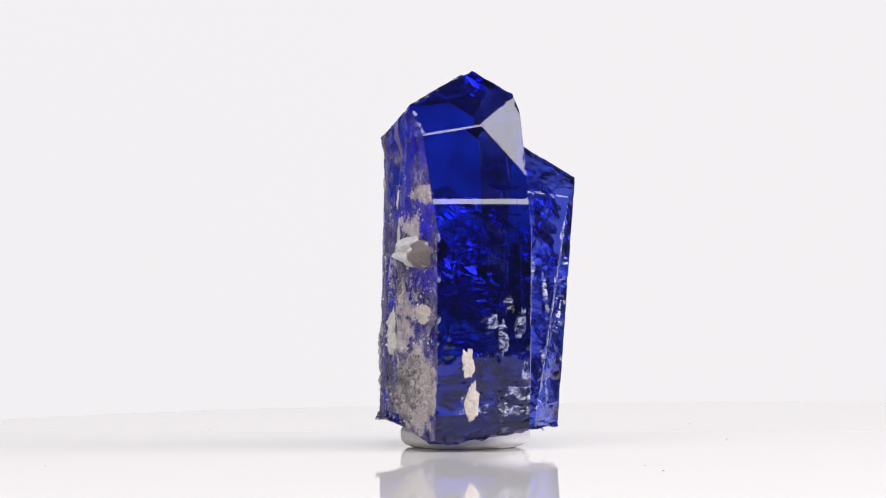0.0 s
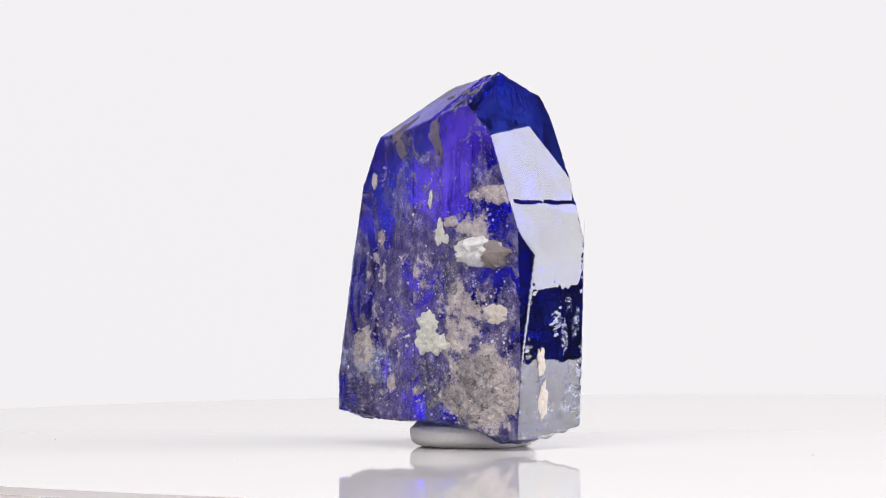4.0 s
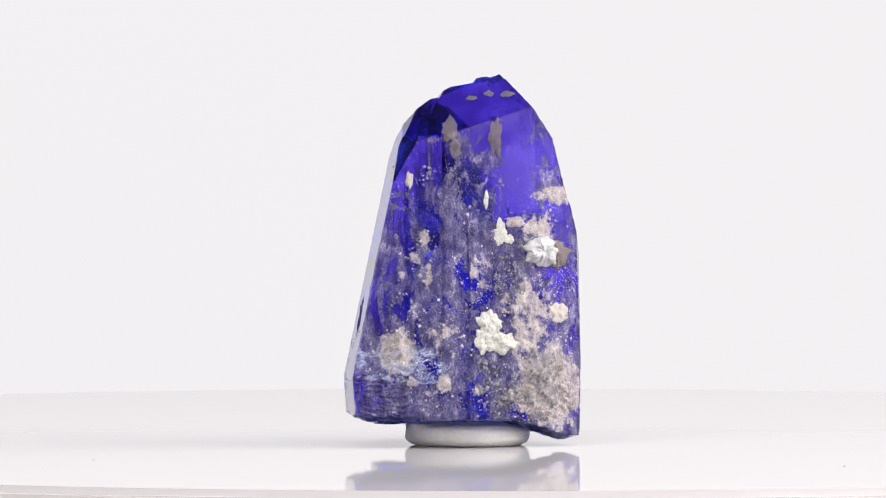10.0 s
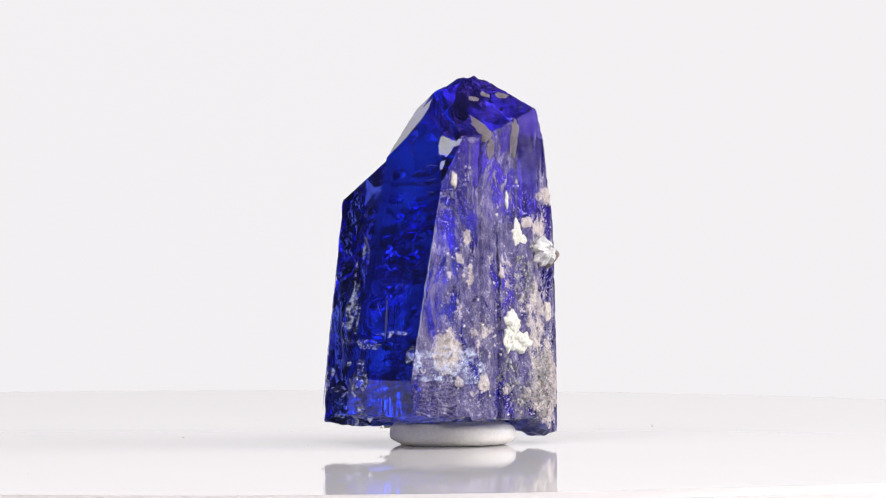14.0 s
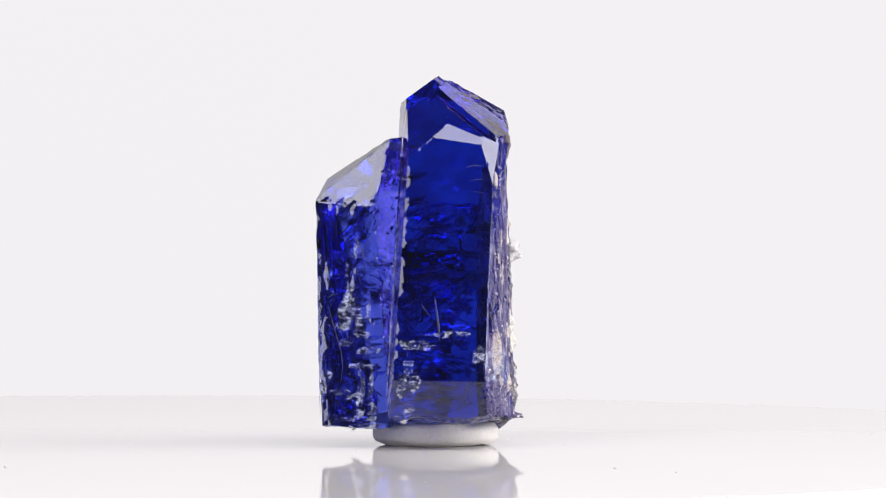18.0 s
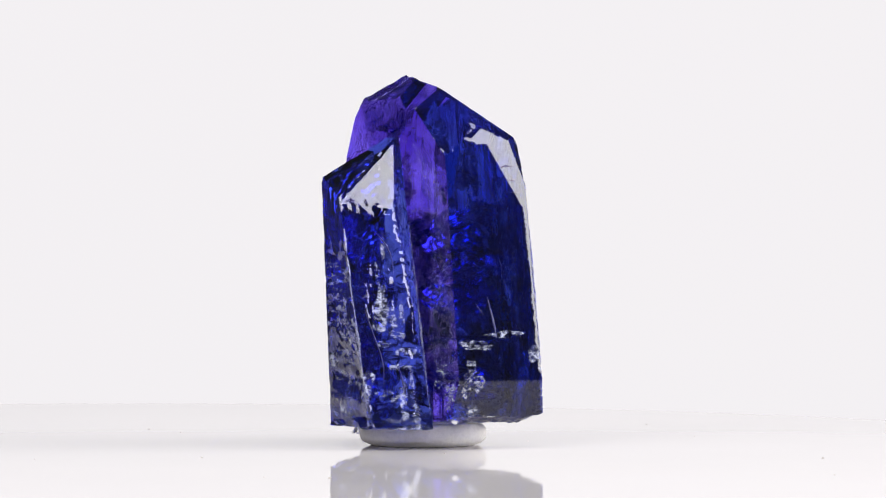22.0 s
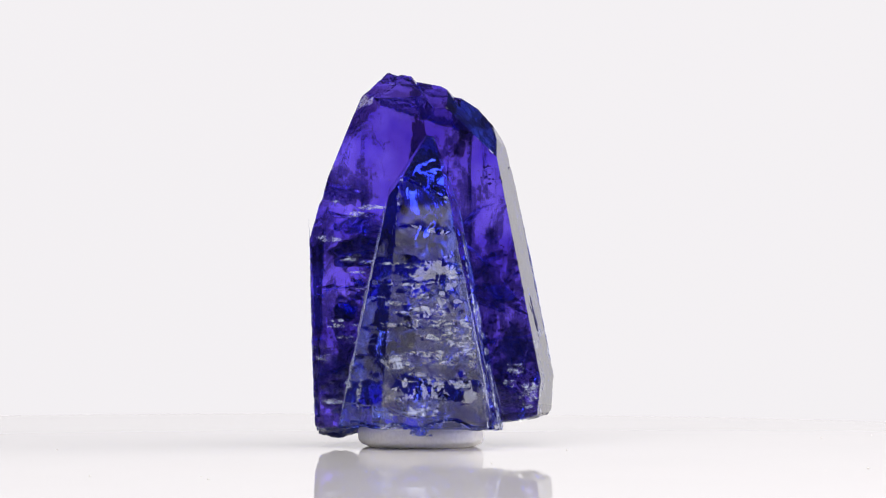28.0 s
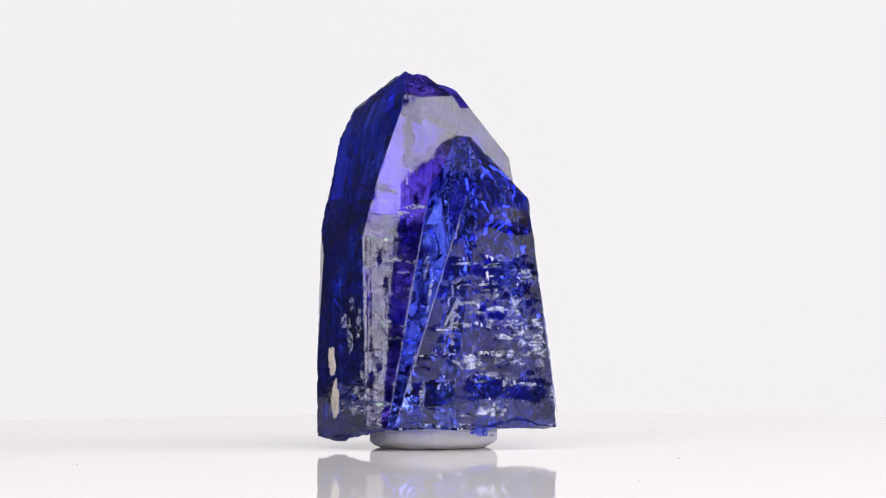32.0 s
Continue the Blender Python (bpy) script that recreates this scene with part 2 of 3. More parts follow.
def build_putty():
    bm = bmesh.new()
    bmesh.ops.create_uvsphere(bm, u_segments=96, v_segments=48, radius=1)
    c, s = 49 * math.cos(radians(-50)), 49 * math.sin(radians(-50))
    for v in bm.verts:
        x, y, z = v.co
        r = math.hypot(x, y)
        k = (r ** 0.55) / max(r, 1e-6)
        zz = math.copysign(abs(z) ** 0.62, z)
        n = fbm(Vector((x * 1.6, y * 1.6, z * 1.2 + 4)), 3)
        fold = 2.2 * math.sin(5 * x + 3 * z + 2 * n)
        v.co = Vector((c + 112 * x * k * (1 + 0.035 * n) + 0.4 * fold * x, s + 112 * y * k * (1 + 0.035 * n) + 0.4 * fold * y, max(0.3, 22 + 26 * zz + 3 * n + 0.5 * fold)))
    for f in bm.faces:
        f.smooth = True
    return tagged(link("putty", scaled(bm), PUTTY), "flattened off-white putty blob under the crystal", "putty")


# ---- the crystal: its faces as (azimuth, upward tilt, distance), in degrees and units ----
SIDES = [
    (178.1, 1.3, 126.0), (-158.6, 2.2, 140.0), (-145.4, 1.0, 150.0), (-98.3, 1.9, 241.0), (-77.8, -1.5, 224.3),
    (-80.9, 15.5, 317.4), (-72.0, 22.2, 375.5), (-85.0, 35.0, 462.0), (13.5, 0.0, 92.5), (23.4, 5.1, 122.0),
    (96.2, 11.6, 198.1), (96.2, -2.3, 172.0), (5.0, 20.0, 309.0),
    (-167.8, 18.3, 277.0), (139.5, 20.7, 301.2), (68.0, 38.0, 400.2), (98.0, 22.0, 287.0), (110.0, 42.0, 440.0), (-88.0, 60.0, 626.0),
]
# the termination climbs in three steps: (distance of the two roof faces, how far the step reaches along y, lean of its riser)
ROOF_A, ROOF_E = (170.0, 55.5), (20.0, 54.0)
STEPS = [(506.0, 505.0, None, 0), (514.0, 522.0, 8.0, 36), (510.0, 539.0, -38.0, 38)]
BOTTOM = [(0, -90, -6.0)]
NARROW = (-98.3, -77.8, -80.9, -72.0, -85.0, -88.0)          # azimuths of the faces of the narrow side
SIDE = [
    (1.5, -4.4, 189.0), (-26.1, -1.2, 202.0), (38.8, -1.0, 226.5), (97.2, 10.6, 118.3),
    (132.2, 12.3, 53.8), (-71.8, 11.9, 195.7), (39.1, 50.6, 473.1), (98.2, 21.0, 187.5),
    (-68.6, 34.6, 346.6), (0.0, 80.0, 553.9),
]
BACK = (13.5, 0.0, 92.5)          # the face of the main prism on which the side prism sits


def roof(level):
    return [(*ROOF_A, STEPS[level][0]), (*ROOF_E, STEPS[level][1])]


CORE = SIDES + roof(0) + BOTTOM
HULL = SIDES + roof(2) + BOTTOM


def ridge(level, y):
    """The point of a step's ridge at y."""
    (n, d), (m, e) = [(normal(az, ti), d) for az, ti, d in roof(level)]
    p, q = d - n.y * y, e - m.y * y
    det = n.x * m.z - n.z * m.x
    return Vector(((p * m.z - q * n.z) / det, y, (n.x * q - m.x * p) / det))


def main_body():
    """The main prism with the three stepped roofs of its termination."""
    bm = solid(CORE)
    for level in (1, 2):
        reach, lean = STEPS[level][2:]
        step = (98, lean, normal(98, lean).dot(Vector((25, reach, 630))))
        shrunk = [(az, ti, d - 0.35 * level) for az, ti, d in SIDES]
        # the worn shoulder of the step
        top = ridge(level, reach - 9)
        shoulder = [(98, ti, normal(98, ti).dot(top + Vector((0, out, -2)))) for ti, out in ((38, 4), (62, 0))]
        bm = combine(bm, solid(shrunk + roof(level) + shoulder + [step, (0, -90, -480.0)]), "UNION")
    return bm


def face_kind(n):
    az = math.degrees(math.atan2(n.y, n.x))
    if abs(n.z) > 0.6:
        return 1 if n.z > 0 and abs(n.y) < 0.35 else 0
    if az > 160 or az < -140:
        return 2
    return 1 if -30 < az < 60 else 0


def build_main(parent):
    bm = main_body()
    for z in (425.0, 434.0):
        bmesh.ops.bisect_plane(bm, geom=bm.verts[:] + bm.edges[:] + bm.faces[:], dist=1e-4, plane_co=(0, 0, z), plane_no=(0, 0, 1))
    refine(bm, 6.0)
    film = bm.verts.layers.float.new("film")
    for f in bm.faces:
        f.material_index = face_kind(f.normal)
    bm.verts.index_update()
    moves = []
    for v in bm.verts:
        co, n = v.co.copy(), v.normal.copy()
        s = sorted((d - normal(az, ti).dot(co), az, ti) for az, ti, d in HULL)
        near = [g for g, az, ti in s if az in NARROW]
        ledge = 2.2 * max(0.0, min(1.0, (co.z - 425) / 9)) * max(0.0, min(1.0, (4.5 - min(near)) / 2.5))
        crease = normal(*s[0][1:]).angle(normal(*s[1][1:]))
        edge = max(0.0, 1 - max(s[1][0], 0) / 4) * (1 if crease > 0.4 else 0)
        out = -edge * (0.1 + 2.4 * max(0.0, fbm(co / 13, 4) - 0.1))
        az = math.degrees(math.atan2(n.y, n.x))
        low = max(0.0, min(1.0, (330 - co.z) / 200))
        if abs(n.z) < 0.6 and (az > 160 or az < -140):
            # weathered side: growth ribs, a groove, mineral film
            crust = max((k - ((co.y - y) / w) ** 2 - ((co.z - z) / h) ** 2) for k, y, z, w, h in STAINS)
            v[film] = max(-0.6, min(0.6, 0.4 * crust))
            out += 2.2 * fbm(Vector((3.1, co.y / 13, co.z / 190)), 4) + 1.6 * fbm(co / 20, 5)
            out -= 5 * math.exp(-((co.y + 37) / 3.5) ** 2) + 6 * math.exp(-((co.y - 9) / 3.5) ** 2) * (1 if co.z > 300 else 0.5)
            out -= 3 * max(0.0, min(1.0, (co.y - 9) / 4)) - 3 * max(0.0, min(1.0, (co.y - 60) / 50))
            out += 3.5 * max(0.0, min(1.0, crust)) * (1 + fbm(co / 10, 4))
            out -= 6 * math.exp(-((co.y + 32 - co.z * 0.01) / 7) ** 2) * (0.4 + 0.6 * low)
            out -= (1.5 + 19 * math.exp(-((co.y + 60) / 62) ** 2)) * min(1.0, max(0.0, roof_side(co)) / 40)
            if co.y > 70 and co.z < 130:
                out -= 9 * abs(noise.noise(co / 15)) + 5 * abs(noise.noise(co / 7))
        elif abs(n.z) < 0.6 and -30 < az < 45:
            # clear side: etched drips under the roof, a chipped foot
            under = max(0.0, 1 - (roof_gap(co)) / 32)
            out -= 1.3 * under * max(0.0, noise.noise(Vector((0, co.y / 5.5, co.z / 60))) + 0.15)
            out += 0.25 * fbm(Vector((0.5, co.y / 14, co.z / 220)), 3)
            if co.y < -95:
                chip = max(0.0, min(1.0, (500 - co.z) / 80))
                out -= chip * (0.5 * abs(noise.noise(Vector((co.x / 30, co.y / 40, co.z / 12)))) + 1.4 * max(0.0, noise.noise(co / 26) - 0.15))
        elif n.z < -0.4:
            out += 5 * fbm(co / 45, 4) - 7 * abs(noise.noise(co / 18))
        elif abs(n.z) < 0.6 and -130 < az < -30:
            wear = max(0.0, noise.noise(Vector((co.x / 34, 1.7, co.z / 90))) - 0.1) * low
            out -= 3 * wear * abs(noise.noise(co / 9))
            if co.x > 70:
                out -= 0.12 * abs(noise.noise(Vector((co.x / 16, co.y / 16, co.z / 34)))) * min(1.0, max(0.0, (360 - co.z) / 60))
        if n.z > 0.72 and co.y < -74:
            # the broken tip
            out -= 3.2 * abs(noise.noise(co / 14)) + 2.4 * abs(noise.noise(co / 6))
        moves.append(n * out - normal(-85, 0) * ledge)
    for v, m in zip(bm.verts, moves):
        foot = foot_height(v.co.x, v.co.y)
        v.co += m
        if v.co.z < 120:
            v.co.z = foot + max(0.0, v.co.z - 2) * (120 - foot) / 118
    ob = part("main_prism", scaled(bm), [GEM_BLUE, GEM_VIOLET, WEATHERED], parent, "deep blue main prism, one side weathered grey-violet")
    finish(ob, 24)
    for e in ob.data.edges:
        a, b = (ob.data.vertices[i].co for i in e.vertices)
        if a.y < -100 * U and any(max(abs(a.z - z * U), abs(b.z - z * U)) < 0.3 * U for z in (425, 434)):
            e.use_edge_sharp = True
    return ob


def rounding(x, y):
    """How much the foot is knocked off towards its outer corners."""
    return 0.30 * max(0.0, y - 135) + 0.25 * max(0.0, -x - 85) * (1 if y > 40 else 0.3)


def foot_height(x, y):
    """The broken foot: low under the narrow face, arched above the putty."""
    f = max(0.0, min(1.0, (y + 195) / 110))
    rise = 0.17 * max(0.0, x - 15) * (1 - f) + 0.5 * max(0.0, -x - 30) * (1 - f)
    return 12 + 32 * f * f * (3 - 2 * f) + rise + rounding(x, y) + 4 * noise.noise(Vector((y / 30, x / 30, 2))) + 3 * noise.noise(Vector((y / 11, x / 11, 5)))


def roof_side(co):
    return STEPS[2][0] - normal(*ROOF_A).dot(co)


def roof_gap(co):
    level = 2 if co.y < -36 else 1 if co.y < 8 else 0
    return max(0.0, STEPS[level][1] - normal(*ROOF_E).dot(co))


def build_side(parent):
    seat = solid([(az, ti, d + 0.8) for az, ti, d in SIDES + roof(2) + [(0, -90, 60.0)]])
    bm = combine(solid(SIDE + [(BACK[0] + 180, 0.0, -60.0), (0, -88, -32.0)]), seat, "DIFFERENCE")
    refine(bm, 6.0)
    moves = []
    for v in bm.verts:
        co, n = v.co.copy(), v.normal.copy()
        s = depths(SIDE, co)
        out = -max(0.0, 1 - max(s[1], 0) / 4) * (0.1 + 2.2 * max(0.0, fbm(co / 13, 4) - 0.1))
        low = max(0.0, min(1.0, (420 - co.z) / 120))
        azn = math.degrees(math.atan2(n.y, n.x))
        if abs(n.z) < 0.5 and -60 < azn < 30:
            low *= max(0.0, min(1.0, s[1] / 16))
            w = co.z / 13.5 + 1.1 * fbm(co / 70, 2)
            slab = math.floor(w / math.pi)
            lean = 0.36 * (math.sin(slab * 12.9) * 437.6 % 1 - 0.5), 0.05 * (math.sin(slab * 78.2) * 437.6 % 1 - 0.5)
            out -= low * (1.6 * max(0.0, 1 - abs(math.sin(w)) * 6) ** 2 + 3 + lean[0] * (w / math.pi - slab - 0.5) * 62 + lean[1] * (co.y - 20)) - 1.3 * low * fbm(co / 24, 4)
        elif 30 <= azn < 70 and abs(n.z) < 0.5:
            out += 0.5 * fbm(Vector((co.x / 8, co.y / 8, co.z / 90)), 3) + 1.8 * fbm(Vector((co.x / 16, co.y / 16, co.z / 34)), 4)
        elif -110 < azn <= -60:
            out += 0.4 * fbm(co / 34, 3)
        elif azn >= 70:
            if azn > 116:
                out -= 4.5 * abs(noise.noise(co / 17)) + 2.5 * abs(noise.noise(co / 7))
            out += low * (0.5 * noise.noise(Vector((co.x / 34, co.y / 34, co.z / 75))) + 0.22 * fbm(Vector((co.x / 13, co.y / 13, co.z / 24)), 3))
        if n.z < -0.5:
            out += 4 * fbm(co / 30, 3)
        moves.append(n * out)
    for v, m in zip(bm.verts, moves):
        v.co += m
    return finish(part("side_prism", scaled(bm), GEM_SIDE, parent, "smaller fractured blue-violet prism grown on the main one"), 24)


def build_crack(parent, at, half, turn, tilt, body, silver, curl):
    """A curved crack inside one of the two bodies, kept clear of its faces."""
    planes = SIDE + [(BACK[0] + 180, -BACK[1], -BACK[2])] if body else CORE
    bm = bmesh.new()
    bmesh.ops.create_grid(bm, x_segments=30, y_segments=30, size=1)
    m = Matrix.Rotation(radians(turn), 4, "Z") @ Matrix.Rotation(radians(tilt), 4, "X")
    seed = Vector((at[2] * 0.37, at[1] * 0.11, at[0] * 0.2))
    rims = {}
    for v in bm.verts:
        x, y = v.co.x, v.co.y
        p = Vector((x * half[0], y * half[1], 0))
        rims[v] = math.hypot(x, y) + 0.5 * fbm(p / 24 + seed, 4)
        p.z = curl * (x * x + y * y) + 5 * fbm(p / 60 + seed, 2) + 1.2 * math.sin(9 * math.hypot(x - 0.4, y + 0.3))
        v.co = m @ p + Vector(at)
    gone = [f for f in bm.faces if sum(rims[v] for v in f.verts) / len(f.verts) > 0.85 or depths(planes, f.calc_center_median())[0] < 7]
    bmesh.ops.delete(bm, geom=gone, context="FACES")
    if len(bm.faces) < 12:
        bm.free()
        return
    mat = SILVER_CRACK if silver else MIRROR_CRACK
    finish(part("fracture", scaled(bm), mat, parent, "silvery crack inside the stone" if silver else "dark mirror-like crack inside the stone"), 60)


def build_cracks(parent):
    rng = random.Random(11)
    # large open cracks across the main prism
    for at, half, turn, tilt in (
            ((0, 70, 186), (90, 90), 10, 7), ((-10, 40, 300), (85, 70), 30, 38), ((10, 90, 250), (70, 60), 160, 30), ((30, -70, 140), (90, 95), 70, -16),
            ((50, -150, 283), (75, 70), 0, 8), ((40, -60, 360), (80, 75), 100, 32), ((-20, 30, 400), (70, 50), 20, 44), ((40, -150, 180), (70, 70), 200, 35),
            ((20, 90, 110), (80, 60), 180, 28), ((40, -130, 80), (80, 80), 30, 22), ((70, -140, 400), (50, 60), 80, 20), ((0, 40, 350), (60, 60), 200, 40),
            ((10, -120, 240), (80, 70), 140, 42)):
        build_crack(parent, at, half, turn, tilt, 0, False, rng.uniform(-14, 14))
    # flares beside the big level crack, under the stepped face
    for at, half, turn, tilt in (((38, 150, 150), (20, 30), 8, 70), ((-88, 140, 130), (12, 42), 8, 78), ((-10, 150, 186), (60, 20), 8, 20), ((34, 150, 60), (16, 26), 8, 75)):
        build_crack(parent, at, half, turn, tilt, 0, True, 6)
    # level cracks just under the clear violet face
    for i in range(12):
        y, z = rng.uniform(-215, -110), rng.uniform(50, 470)
        x = (BACK[2] - math.sin(radians(BACK[0])) * y) / math.cos(radians(BACK[0])) - rng.uniform(22, 60)
        build_crack(parent, (x, y, z), (rng.uniform(18, 36), rng.uniform(20, 50)), rng.uniform(-20, 20), rng.uniform(-25, 25), 0, i % 3 != 0, rng.uniform(-6, 6))
    # stacked lens-shaped cracks across the side prism
    for i, z in enumerate((60, 88, 116, 146, 176, 206, 240, 276, 310)):
        build_crack(parent, (150 + rng.uniform(-14, 14), 15 + rng.uniform(-35, 30), z), (rng.uniform(36, 62), rng.uniform(40, 72)),
                    rng.uniform(-25, 25), rng.uniform(-16, 30), 1, i % 2 == 1, rng.uniform(-12, 12))
    for z, y in ((380, 25), (420, 35), (330, 60), (180, 70), (110, 80), (250, 75), (440, 10)):
        build_crack(parent, (150, y, z), (40, 55), rng.uniform(0, 180), rng.uniform(35, 75), 1, False, rng.uniform(-10, 10))
    # small silvery veils, most of them low down
    for i in range(24):
        z = 45 + 340 * rng.random() ** 1.3
        side = i % 2 == 1
        x = rng.uniform(105, 180) if side else rng.uniform(-60, 95)
        y = rng.uniform(-70, 105) if side else rng.uniform(-210, 145)
        build_crack(parent, (x, y, z), (rng.uniform(12, 36), rng.uniform(16, 44)), rng.uniform(0, 360), rng.uniform(5, 85), int(side), True, rng.uniform(-8, 8))


# thick mineral patches on the weathered side: name, label, material, y, z, half width, half height, thickness
PATCHES = [
    ("crust", "tan crust chip", "tan", -198, 235, 17, 17, 3),
    ("crust", "tan crust chip", "tan", 66, 468, 7, 16, 3),
    ("crust", "chalky white flake", "chalk", -92, 378, 13, 22, 2.5),
    ("crust", "chalky white flake", "chalk", -106, 366, 10, 9, 2.5),
    ("crust", "chalky white flake", "chalk", -68, 434, 5, 18, 3),
    ("crust", "pale crust strip", "crust", -84, 540, 12, 38, 1.5),
    ("crust", "pale crust patch", "crust", -6, 556, 15, 22, 2),
    ("crust", "pale crust patch", "crust", -14, 524, 12, 16, 1.5),
    ("crust", "dark mineral grains in the crust", "grime", -66, 130, 32, 34, 3),
    ("crust", "dark mineral grains in the crust", "grime", -96, 86, 34, 26, 3),
    ("crust", "dark mineral grains in the crust", "grime", -160, 110, 44, 60, 9),
    ("crust", "dark mineral grains in the crust", "grime", -146, 356, 26, 20, 5),
    ("crust", "dark mineral grains in the crust", "grime", -110, 300, 30, 50, 3),
    ("chalk_lump", "knobbly chalk-white lump", "chalk", -72, 218, 22, 26, 9),
    ("chalk_lump", "knobbly chalk-white lump", "chalk", -94, 184, 30, 18, 9),
    ("chalk_lump", "knobbly chalk-white lump", "chalk", -64, 188, 18, 26, 8),
    ("nodule", "cloudy glassy nodule standing proud", "quartz", -172, 342, 38, 28, 36),
    ("nodule", "pale nodule standing proud", "crust", -194, 338, 24, 22, 34),
]
# where the pale crust covers the weathered side: weight, y, z, half width, half height
STAINS = [
    (1.3, -180, 96, 62, 84), (1.0, -140, 62, 54, 40), (0.6, -185, 170, 50, 50), (0.7, -140, 190, 40, 60), (1.2, 88, 170, 36, 42), (1.0, 5, 108, 19, 28),
    (0.9, 62, 112, 13, 20), (0.9, -190, 442, 46, 22), (0.9, -136, 268, 24, 34), (0.7, 34, 300, 13, 36), (0.7, 42, 368, 18, 22), (0.9, -122, 396, 22, 14),
    (0.9, -150, 384, 20, 16), (0.5, -20, 330, 14, 26), (0.4, 60, 250, 24, 26), (0.5, -60, 90, 34, 30), (0.4, 30, 84, 34, 22), (0.5, -110, 250, 24, 40),
    (0.6, -176, 342, 54, 34), (0.5, 60, 330, 26, 20), (0.5, -40, 396, 20, 30), (0.4, 80, 300, 16, 30), (0.5, -100, 470, 20, 26), (0.4, 40, 480, 26, 16),
    (0.62, -150, 230, 60, 110), (0.62, -168, 370, 45, 80), (0.5, -60, 300, 40, 70), (0.55, 10, 200, 50, 50),
]
STUFFS = {"crust": CRUST, "tan": TAN, "chalk": CHALK, "grime": GRIME, "quartz": QUARTZ, "frost": FROST}


def hug(tree, origin, way):
    hit = tree.ray_cast(origin, way)
    return (hit[0], hit[1]) if hit[0] is not None else (None, None)


def build_patch(tree, parent, name, label, mat, origin, across, up, half, thick, rings=10, spokes=84):
    """A ragged lumpy patch that hugs the face found from origin along the cross of across and up."""
    way = across.cross(up).normalized()
    seed = Vector((origin.y * 0.07, origin.z * 0.05, thick))
    if hug(tree, origin, way)[0] is None:
        return
    bm = bmesh.new()
    grid = []
    for i in range(rings + 1):
        r = i / rings
        row = []
        for k in range(spokes if i else 1):
            a = math.tau * k / spokes
            rim = Vector((math.cos(a), math.sin(a), 0))
            wob = 1 + 0.42 * fbm(seed + rim * 1.2, 2) + 0.2 * fbm(seed + rim * 2.8, 5)
            p = origin + across * (half[0] * r * wob * math.cos(a)) + up * (half[1] * r * wob * math.sin(a))
            at, n = hug(tree, p, way)
            if at is None:
                at, n = (row[-1] if row else None), None
                at = at.co.copy() if at else (grid[-1][min(k, len(grid[-1]) - 1)].co.copy() if grid else p + way * 60)
                row.append(bm.verts.new(at))
                continue
            dome = (1 - r ** 3) * (0.65 + (0.7 if thick < 10 else 0.4) * fbm(at / (9 if thick < 8 else 16) + seed, 5 if thick < 8 else 3)) if i < rings else -0.25
            row.append(bm.verts.new(at - way * (thick * dome + (0.6 if i < rings else -1.2))))
        grid.append(row)
    for k in range(spokes):
        bm.faces.new((grid[0][0], grid[1][k], grid[1][(k + 1) % spokes]))
    for i in range(1, rings):
        for k in range(spokes):
            j = (k + 1) % spokes
            bm.faces.new((grid[i][k], grid[i + 1][k], grid[i + 1][j], grid[i][j]))
    bmesh.ops.recalc_face_normals(bm, faces=bm.faces)
    if sum((f.normal.dot(way) * f.calc_area() for f in bm.faces)) > 0:
        bmesh.ops.reverse_faces(bm, faces=bm.faces)
    finish(part(name, scaled(bm), STUFFS[mat], parent, label), 50)


def tree_of(ob):
    bm = bmesh.new()
    bm.from_mesh(ob.data)
    for v in bm.verts:
        v.co /= U
    tree = BVHTree.FromBMesh(bm)
    bm.free()
    return tree


def build_veils(main, side, parent):
    """Frosted cracks that break the clear faces: azimuth of the face, range of the sideways place, range of heights, how many, half sizes."""
    rng = random.Random(23)
    up = Vector((0, 0, 1))
    trees = tree_of(main), tree_of(side)
    for body, az, sideways, heights, count, wide, tall in (
            (0, 12, (-205, -105), (50, 440), 24, (10, 34), (2, 6)), (0, 12, (110, 165), (50, 150), 5, (8, 22), (4, 12)),
            (1, 0, (-50, 95), (40, 330), 28, (14, 46), (2, 6)), (1, 0, (-40, 75), (60, 300), 12, (14, 32), (8, 17)),
            (1, 97, (-175, -110), (50, 360), 10, (3, 8), (18, 55)), (1, 97, (-175, -110), (40, 220), 10, (10, 26), (3, 8)), (1, 40, (-110, -10), (60, 300), 6, (4, 9), (14, 40)),
            (0, 98, (-60, 100), (165, 200), 6, (14, 36), (3, 8)), (0, 98, (-55, -20), (60, 180), 4, (8, 14), (14, 30)), (0, 98, (75, 110), (40, 180), 4, (7, 12), (16, 36)),
            (0, -82, (40, 130), (40, 330), 14, (5, 14), (10, 34)), (0, -82, (-10, 120), (30, 120), 8, (8, 22), (4, 12)), (1, -60, (40, 110), (60, 400), 8, (4, 8), (16, 44))):
        out = normal(az, 0)
        across = up.cross(-out)
        for _ in range(count):
            at = out * 420 + Vector((-out.y, out.x, 0)) * rng.uniform(*sideways) + up * rng.uniform(*heights)
            build_patch(trees[body], parent, "surface_crack", "frosted crack on the surface", "frost", at, across, up, (rng.uniform(*wide), rng.uniform(*tall)), 0.5, 5, 36)


